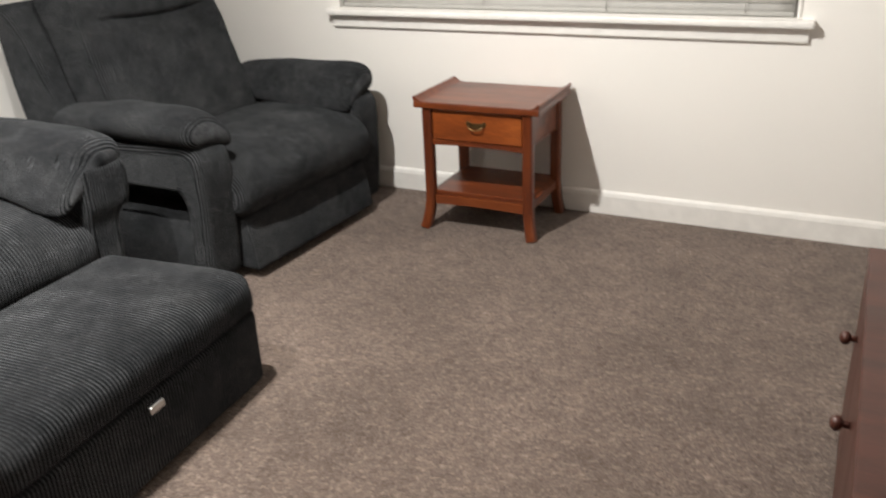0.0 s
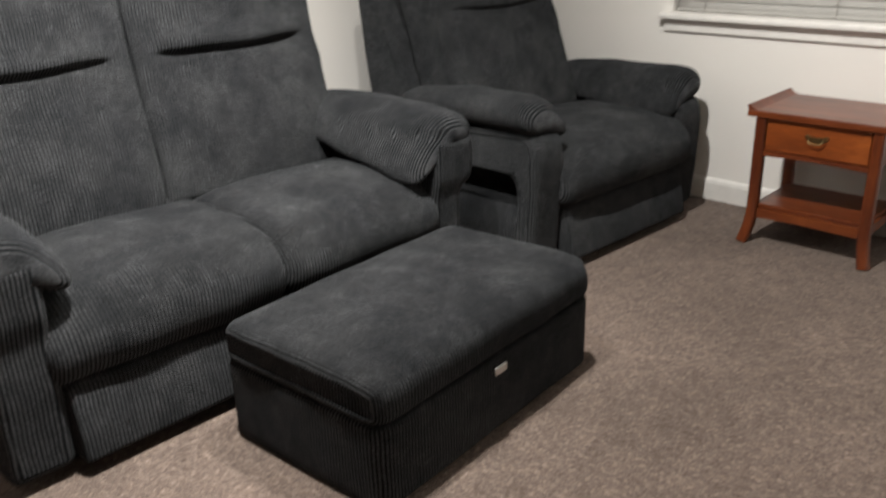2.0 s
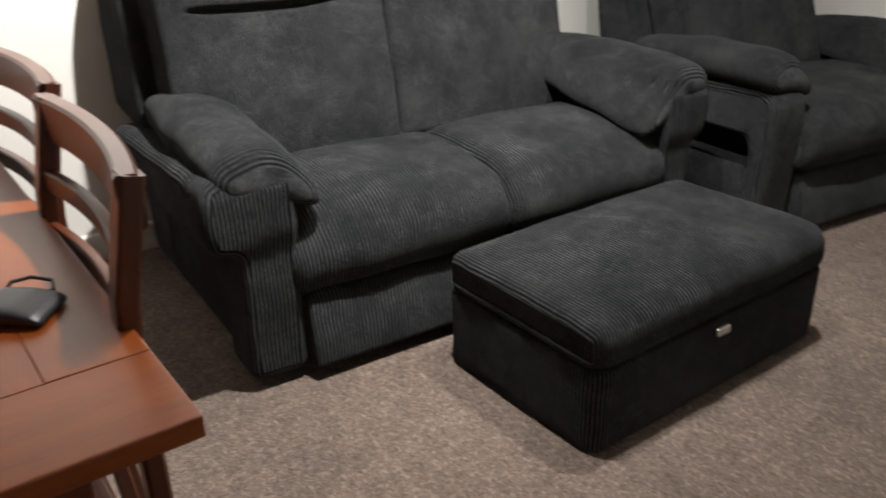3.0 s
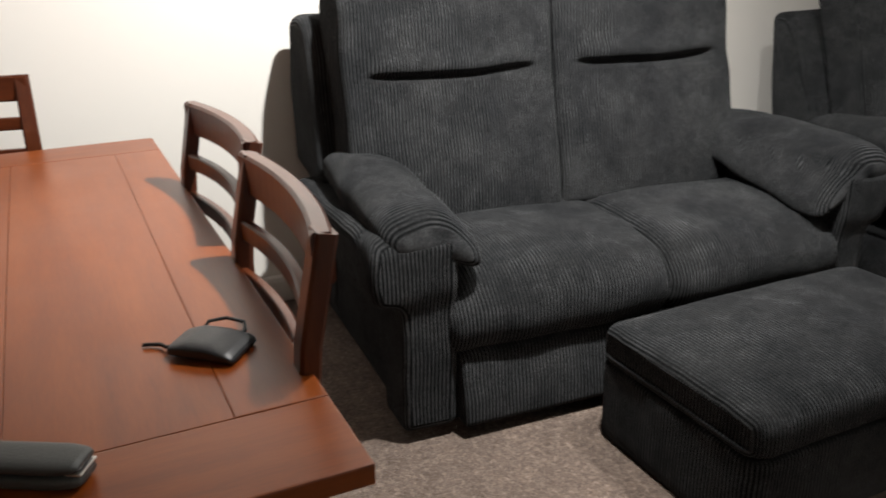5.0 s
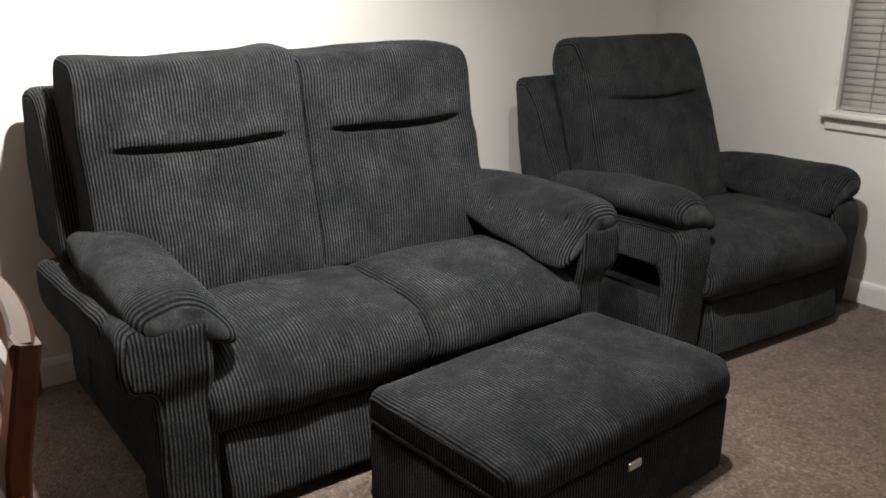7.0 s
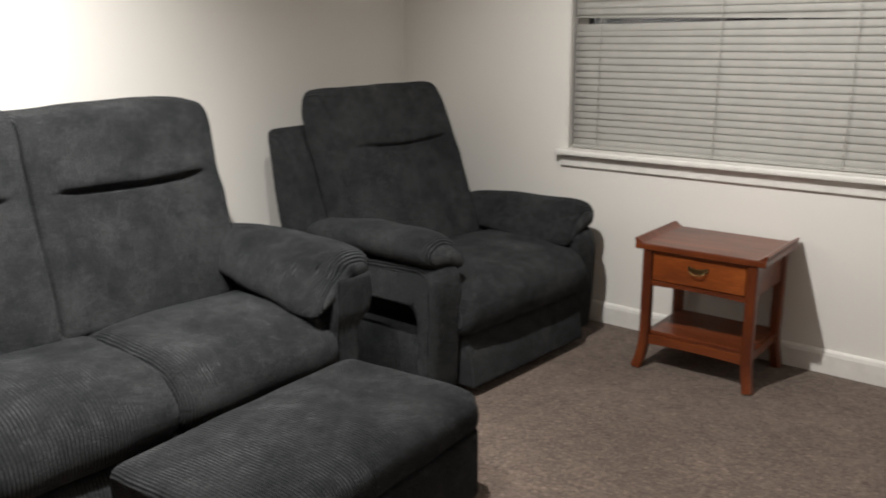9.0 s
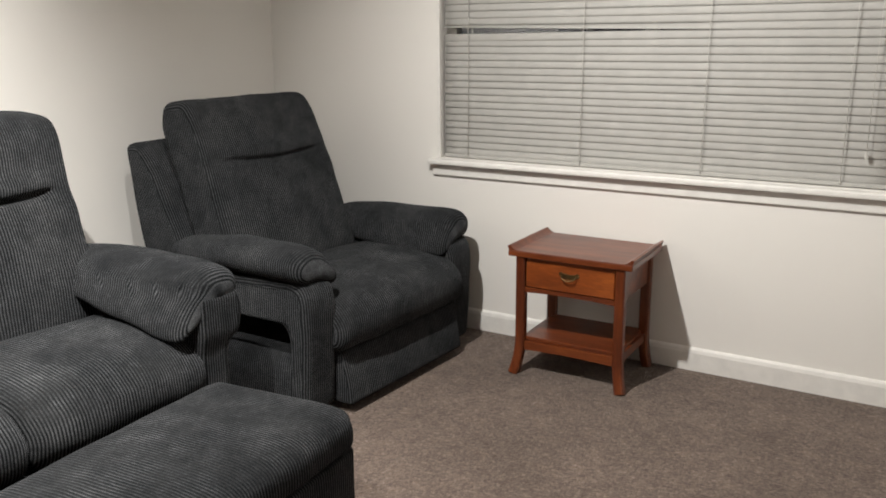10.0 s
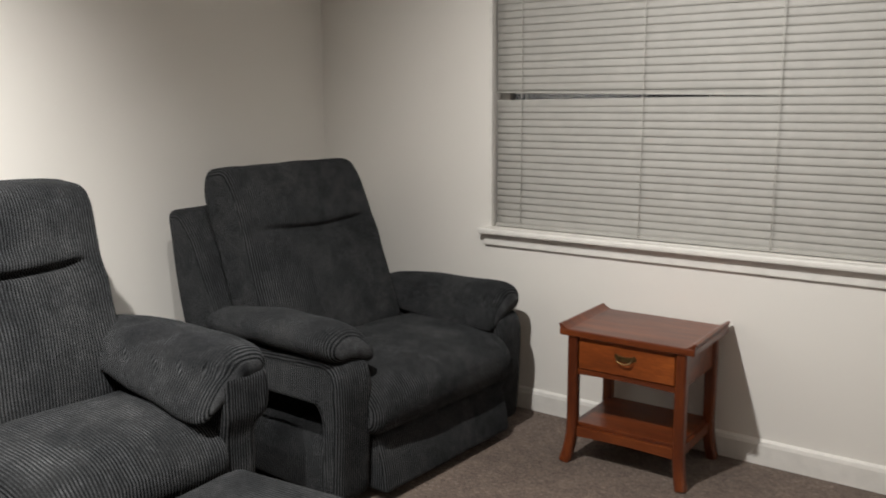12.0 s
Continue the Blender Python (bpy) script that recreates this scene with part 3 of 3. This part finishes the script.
sofa = thing("sofa", "dark grey jumbo-cord two-seater sofa against the wall", "sofa", (0.0, -2.275, 0.0))
recliner(sofa, 0.625, (-0.625, 0.035, 0.625), (-0.745, -0.030, 0.672), (-0.80, 0.735), -0.12, 0.025, (0.062, 0.136, 1.0), 0.0, 1.03, (0.158, 0.238, 0.125), 1.0, 0.053, (0.030, 0.006, 0.030), 0.052)
armchair = thing("recliner_armchair", "dark grey jumbo-cord recliner armchair in the corner", "armchair", (0.14, -0.665, 0.0), -3.0)
recliner(armchair, 0.38, (-0.38, 0.38), (-0.385, 0.362), (-0.44, 0.44), -0.015, -0.015, (0.075, 0.114, 0.98), 9.0, 1.075, (0.160, 0.170, 0.040), 0.6, 0.080, (0.055, 0.042, 0.010), 0.0, 0.095, 0.116, 0.026)


def footstool():
    top = thing("footstool", "dark grey jumbo-cord storage footstool with a hinged lid", "footstool", (1.316, -2.088, 0.0), 4.0)
    hx, hy = 0.279, 0.450
    def round_plan(x, y, z, r=0.055):
        dx, dy = abs(x) - (hx - r), abs(y) - (hy - r)
        if dx > 0 and dy > 0:
            k = max(dx, dy) / math.hypot(dx, dy)
            x, y = math.copysign(hx - r + dx * k, x), math.copysign(hy - r + dy * k, y)
        return x, y, z

    bx, by = hx - 0.003, hy - 0.003
    soft_extrude("base", [(-bx, -by), (bx, -by), (bx, by), (-bx, by)], 0.008, 0.224, 0.010, M_CORD, top, 0.05, 8, lambda x, y, z: (x, z, y), 0.003, 31, fine=0.03, girth=True)

    def shape(x, y, z):
        if z > 0.28:
            z += 0.016 * (1 - (x / hx) ** 2) * (1 - (y / hy) ** 2)
        return round_plan(x, y, z)

    soft_extrude("lid", [(-hx, 0.225), (hx, 0.225), (hx + 0.004, 0.281), (hx - 0.006, 0.320), (hx - 0.045, 0.338), (-hx + 0.045, 0.338), (-hx + 0.006, 0.320), (-hx - 0.004, 0.281)], -hy, hy, 0.025, M_CORD, top, 0.04, 40, shape, 0.004, 33, fine=0.012)
    for x in (-hx + 0.05, hx - 0.05):
        for y in (-hy + 0.05, hy - 0.05):
            bm = bmesh.new()
            bmesh.ops.create_cone(bm, cap_ends=True, segments=16, radius1=0.022, radius2=0.026, depth=0.024)
            bmesh.ops.translate(bm, verts=bm.verts, vec=(x, y, 0.012))
            part("foot", bm, M_BASE, top)
    box("pull_tab", (hx + 0.004, -0.045, 0.184), (hx + 0.013, 0.005, 0.205), M_STEEL, top, 0.004, "small shiny metal pull tab")
    return top


footstool()


# ---- side table ----
def side_table():
    top = thing("side_table", "red-brown stained wooden side table with one drawer", "side table", (1.693, -0.215, 0.0), 0.5)
    hx, y0, y1, h = 0.262, -0.20, 0.185, 0.538
    box("tabletop", (-hx - 0.001, y0, h - 0.030), (hx + 0.001, y1, h - 0.004), M_WOOD, top, 0.005)
    for s in (-1, 1):
        # raised lip along each side of the top
        prof = [(hx - 0.040, h - 0.006), (hx - 0.002, h - 0.006), (hx + 0.005, h + 0.013), (hx - 0.005, h + 0.015), (hx - 0.016, h + 0.005), (hx - 0.026, h - 0.001)]
        verts = [(s * a, y, b) for y in (y0 + 0.003, y1 + 0.002) for a, b in prof]
        n = len(prof)
        faces = [(k, (k + 1) % n, n + (k + 1) % n, n + k) for k in range(n)] + [tuple(range(n)), tuple(range(n, 2 * n))]
        mesh_object("side_lip", verts, faces, M_WOOD, top, smooth=False)
    lx, lf, lb = 0.212, y0 + 0.028, y1 - 0.03
    for s in (-1, 1):
        for y, f in ((lf, -1), (lb, 0)):
            pts = []
            for k in range(15):
                z = 0.0 + (h - 0.026) * k / 14
                flare = max(0.0, (0.16 - z) / 0.16) ** 2
                pts.append((s * (lx + 0.022 * flare), y + f * 0.022 * flare, z))
            sweep("leg", pts, 0.040, 0.040, M_WOOD_UP, top, up=(0, 1, 0))
    # aprons round the drawer
    for s in (-1, 1):
        box("side_apron", (s * lx - 0.010, lf + 0.02, 0.375), (s * lx + 0.010, lb - 0.02, h - 0.026), M_WOOD, top, 0.002)
        box("shelf_rail", (s * lx - 0.009, lf + 0.02, 0.112), (s * lx + 0.009, lb - 0.02, 0.150), M_WOOD, top, 0.002)
    box("back_apron", (-lx + 0.02, lb - 0.008, 0.375), (lx - 0.02, lb + 0.008, h - 0.026), M_WOOD, top, 0.002)

    def arched(name, z_low, z_top, rise, y_lo, y_hi, parent):
        verts, n = [], 16
        for i in range(n + 1):
            f = i / n
            x = (-lx + 0.021) + (2 * lx - 0.042) * f
            z = z_low + rise * (1 - (2 * f - 1) ** 2)
            verts += [(x, y_lo, z), (x, y_lo, z_top), (x, y_hi, z_top), (x, y_hi, z)]
        faces = []
        for i in range(n):
            for k in range(4):
                j = (k + 1) % 4
                faces.append((i * 4 + k, i * 4 + j, (i + 1) * 4 + j, (i + 1) * 4 + k))
        faces += [(0, 1, 2, 3), tuple(n * 4 + k for k in range(4))]
        return mesh_object(name, verts, faces, M_WOOD, parent, smooth=False)

    arched("front_apron", 0.358, 0.380, 0.006, lf - 0.012, lf + 0.012, top)
    box("shelf", (-lx + 0.004, lf + 0.004, 0.146), (lx - 0.004, lb + 0.01, 0.162), M_WOOD, top, 0.003)
    arched("shelf_rail", 0.106, 0.145, 0.005, lf - 0.010, lf + 0.010, top)
    drawer = box("drawer", (-lx + 0.024, lf - 0.010, 0.383), (lx - 0.024, lf + 0.012, h - 0.034), M_DRAWER, top, 0.003, "grained drawer front")
    plate = bmesh.new()
    for x, r, z in ((-0.034, 0.010, 0.456), (-0.022, 0.011, 0.451), (-0.008, 0.012, 0.448), (0.008, 0.012, 0.448), (0.022, 0.011, 0.451), (0.034, 0.010, 0.456)):
        disc = bmesh.ops.create_cone(plate, cap_ends=True, segments=14, radius1=r, radius2=r * 0.85, depth=0.003)
        bmesh.ops.transform(plate, matrix=pose(x, lf - 0.0118 + 0.0001 * r, z, 90, 0, 0), verts=disc["verts"])
    part("backplate", plate, M_BRASS, drawer, "aged brass backplate")
    tube("bail_pull", [(-0.028, lf - 0.013, 0.453), (-0.029, lf - 0.022, 0.448), (-0.023, lf - 0.026, 0.440), (-0.010, lf - 0.027, 0.435), (0.010, lf - 0.027, 0.435),
                       (0.023, lf - 0.026, 0.440), (0.029, lf - 0.022, 0.448), (0.028, lf - 0.013, 0.453)], 0.0026, M_BRASS, drawer, "aged brass bail pull")


side_table()


# ---- dining table, chairs and what lies on it ----
TABLE = pose(2.006, -3.440, 0.0, 0, 0, 3.6)


def dining_table():
    top = thing("dining_table", "orange-brown polished wooden dining table", "dining table")
    top.matrix_basis = TABLE
    length, wide, h, th = 1.81, 1.00, 0.740, 0.028
    end, edge = 0.165, 0.118
    for a in (-end, -length):
        lo, hi = (a, -0.001) if a == -end else (a, a + end)
        box("end_board", (lo + 0.001, -wide, h - th), (hi, 0, h), M_TABLE_Y, top, 0.003)
    inner0, inner1 = -length + end + 0.001, -end
    box("edge_board", (inner0, -edge, h - th), (inner1, 0, h), M_TABLE, top, 0.0022)
    box("edge_board", (inner0, -wide, h - th), (inner1, -wide + edge, h), M_TABLE, top, 0.0022)
    rows = 3
    step = (wide - 2 * edge) / rows
    for k in range(rows):
        box("centre_board", (inner0, -wide + edge + k * step + 0.0004, h - th), (inner1, -wide + edge + (k + 1) * step - 0.0004, h - 0.0004), M_TABLE, top, 0.0008)
    for x in (-0.20, -length + 0.20):
        for y in (-0.13, -wide + 0.13):
            box("leg", (x - 0.036, y - 0.036, 0), (x + 0.036, y + 0.036, h - th), M_WOOD_UP, top, 0.006)
    for y in (-0.13, -wide + 0.13):
        box("apron", (-length + 0.236, y - 0.011, h - th - 0.085), (-0.236, y + 0.011, h - th), M_WOOD, top, 0.003)
    for x in (-0.20, -length + 0.20):
        box("apron", (x - 0.011, -wide + 0.166, h - th - 0.085), (x + 0.011, -0.166, h - th), M_WOOD, top, 0.003)


dining_table()


def dining_chair():
    """Local: back in the plane y = 0, sitter facing -y, x across."""
    top = thing("dining_chair", "red-brown wooden ladder-back dining chair tucked under the table", "chair", (0, 0, 0), 0, "chairs round the dining table")
    half, bow = 0.224, 0.026

    def rake(z):
        return -0.21 * (0.93 - max(z, 0.74)) if z > 0.45 else -0.040 + 0.04 * (0.45 - z) / 0.45

    for s in (-1, 1):
        pts = [(s * half, rake(0.93 * k / 12), 0.930 * k / 12) for k in range(13)]
        sweep("back_post", pts, 0.042, 0.030, M_CHAIR_UP, top, up=(0, 1, 0))
        sweep("front_leg", [(s * (half - 0.01), -0.48, 0.43 * k / 3) for k in range(4)], 0.036, 0.036, M_CHAIR_UP, top, up=(0, 1, 0))
        sweep("side_rail", [(s * half, -0.11, 0.395), (s * (half - 0.01), -0.46, 0.395)], 0.022, 0.055, M_CHAIR, top)
        sweep("stretcher", [(s * half, -0.10, 0.20), (s * (half - 0.01), -0.46, 0.20)], 0.018, 0.024, M_CHAIR, top)
    for name, z, tall, thick in (("top_rail", 0.896, 0.072, 0.030), ("slat", 0.800, 0.036, 0.018), ("slat", 0.712, 0.036, 0.018), ("slat", 0.62, 0.036, 0.018)):
        ends = half + (0.014 if name == "top_rail" else -0.012)
        pts = []
        for k in range(15):
            f = 2 * k / 14 - 1
            pts.append((ends * f, rake(z) + bow * (1 - f * f), z))
        sweep(name, pts, thick, tall, M_CHAIR, top)
    sweep("seat_rail", [(-half + 0.02, -0.10, 0.395), (half - 0.02, -0.10, 0.395)], 0.022, 0.055, M_CHAIR, top)
    sweep("seat_rail", [(-half + 0.03, -0.48, 0.395), (half - 0.03, -0.48, 0.395)], 0.022, 0.055, M_CHAIR, top)
    soft_extrude("seat", [(-half - 0.012, 0.424), (half + 0.012, 0.424), (half + 0.012, 0.446), (-half - 0.012, 0.446)], -0.515, -0.085, 0.008, M_CHAIR, top, 0.01, 8, None, 0.0)
    return top


chair_one = dining_chair()
chair_one.matrix_basis = pose(1.535, -3.430, 0, 0, 0, 2.0)
copy_thing(chair_one, pose(0.990, -3.446, 0, 0, 0, 7.0))
copy_thing(chair_one, pose(0.105, -4.10, 0, 0, 0, 93))


def pouch():
    top = thing("pouch", "small black leather pouch with cord straps on the dining table", "pouch", (1.658, -3.572, 0.740), 54)
    stations = [(-0.050, 0, 0.008, 0.026, 0.004), (-0.047, 0, 0.010, 0.035, 0.007), (-0.022, 0, 0.0125, 0.038, 0.0115), (0.015, 0, 0.0125, 0.038, 0.0115),
                (0.042, 0, 0.010, 0.039, 0.008), (0.051, 0, 0.008, 0.038, 0.005), (0.054, 0, 0.007, 0.034, 0.003)]
    pillow_loft("body", stations, M_LEATHER, top, 4.0, 36, 0.002, 41)
    tube("cord", [(-0.044, -0.012, 0.010), (-0.058, -0.016, 0.007), (-0.074, -0.006, 0.005), (-0.092, -0.008, 0.004), (-0.100, -0.012, 0.004)], 0.003, M_STRAP, top)
    tube("strap", [(-0.030, 0.036, 0.012), (-0.028, 0.050, 0.020), (-0.006, 0.062, 0.022), (0.022, 0.062, 0.018), (0.030, 0.048, 0.012), (0.024, 0.036, 0.010)], 0.0028, M_STRAP, top)


pouch()


def spectacle_case():
    top = thing("spectacle_case", "dark grey rounded spectacle case on the dining table", "case", (1.876, -3.808, 0.740), 63)
    for name, z, hgt in (("lower_shell", 0.010, 0.010), ("upper_shell", 0.0265, 0.0075)):
        st = [(-0.085, 0, z, 0.010, hgt * 0.4), (-0.080, 0, z, 0.020, hgt * 0.8), (-0.06, 0, z, 0.025, hgt), (0.06, 0, z, 0.026, hgt), (0.080, 0, z, 0.022, hgt * 0.85), (0.086, 0, z, 0.018, hgt * 0.5)]
        pillow_loft(name, st, M_CASE, top, 3.0, 28, 0.0, 45)
    box("hinge", (0.070, -0.018, 0.0175), (0.0885, 0.018, 0.0205), M_STEEL, top, 0.002)


spectacle_case()


# ---- low cabinet beside the walk ----
def cabinet():
    top = thing("low_cabinet", "dark red-brown low wooden cabinet with round knobs", "cabinet", (3.085, -1.96, 0.0))
    hy, d, h = 0.70, 0.45, 0.50
    box("carcass", (0.020, -hy, 0.0), (d, hy, h - 0.025), M_DARKWOOD, top, 0.004)
    box("top_board", (-0.002, -hy - 0.01, h - 0.024), (d, hy + 0.01, h), M_DARKWOOD, top, 0.005)
    count = 4
    w = 2 * hy / count
    for k in range(count):
        a = -hy + k * w
        door = box("cabinet_door", (0.0, a + 0.003, 0.03), (0.019, a + w - 0.003, h - 0.028), M_DARKWOOD, top, 0.003)
        bm = bmesh.new()
        bmesh.ops.create_uvsphere(bm, u_segments=14, v_segments=10, radius=0.016)
        bmesh.ops.scale(bm, verts=bm.verts, vec=(0.8, 1, 1))
        bmesh.ops.translate(bm, verts=bm.verts, vec=(-0.024, a + w * 0.5, 0.35))
        stem = bmesh.ops.create_cone(bm, cap_ends=True, segments=10, radius1=0.007, radius2=0.007, depth=0.022)
        bmesh.ops.transform(bm, matrix=pose(-0.010, a + w * 0.5, 0.35, 0, 90, 0), verts=stem["verts"])
        part("knob", bm, M_DARKWOOD, door, "dark turned wooden knob", True)


cabinet()
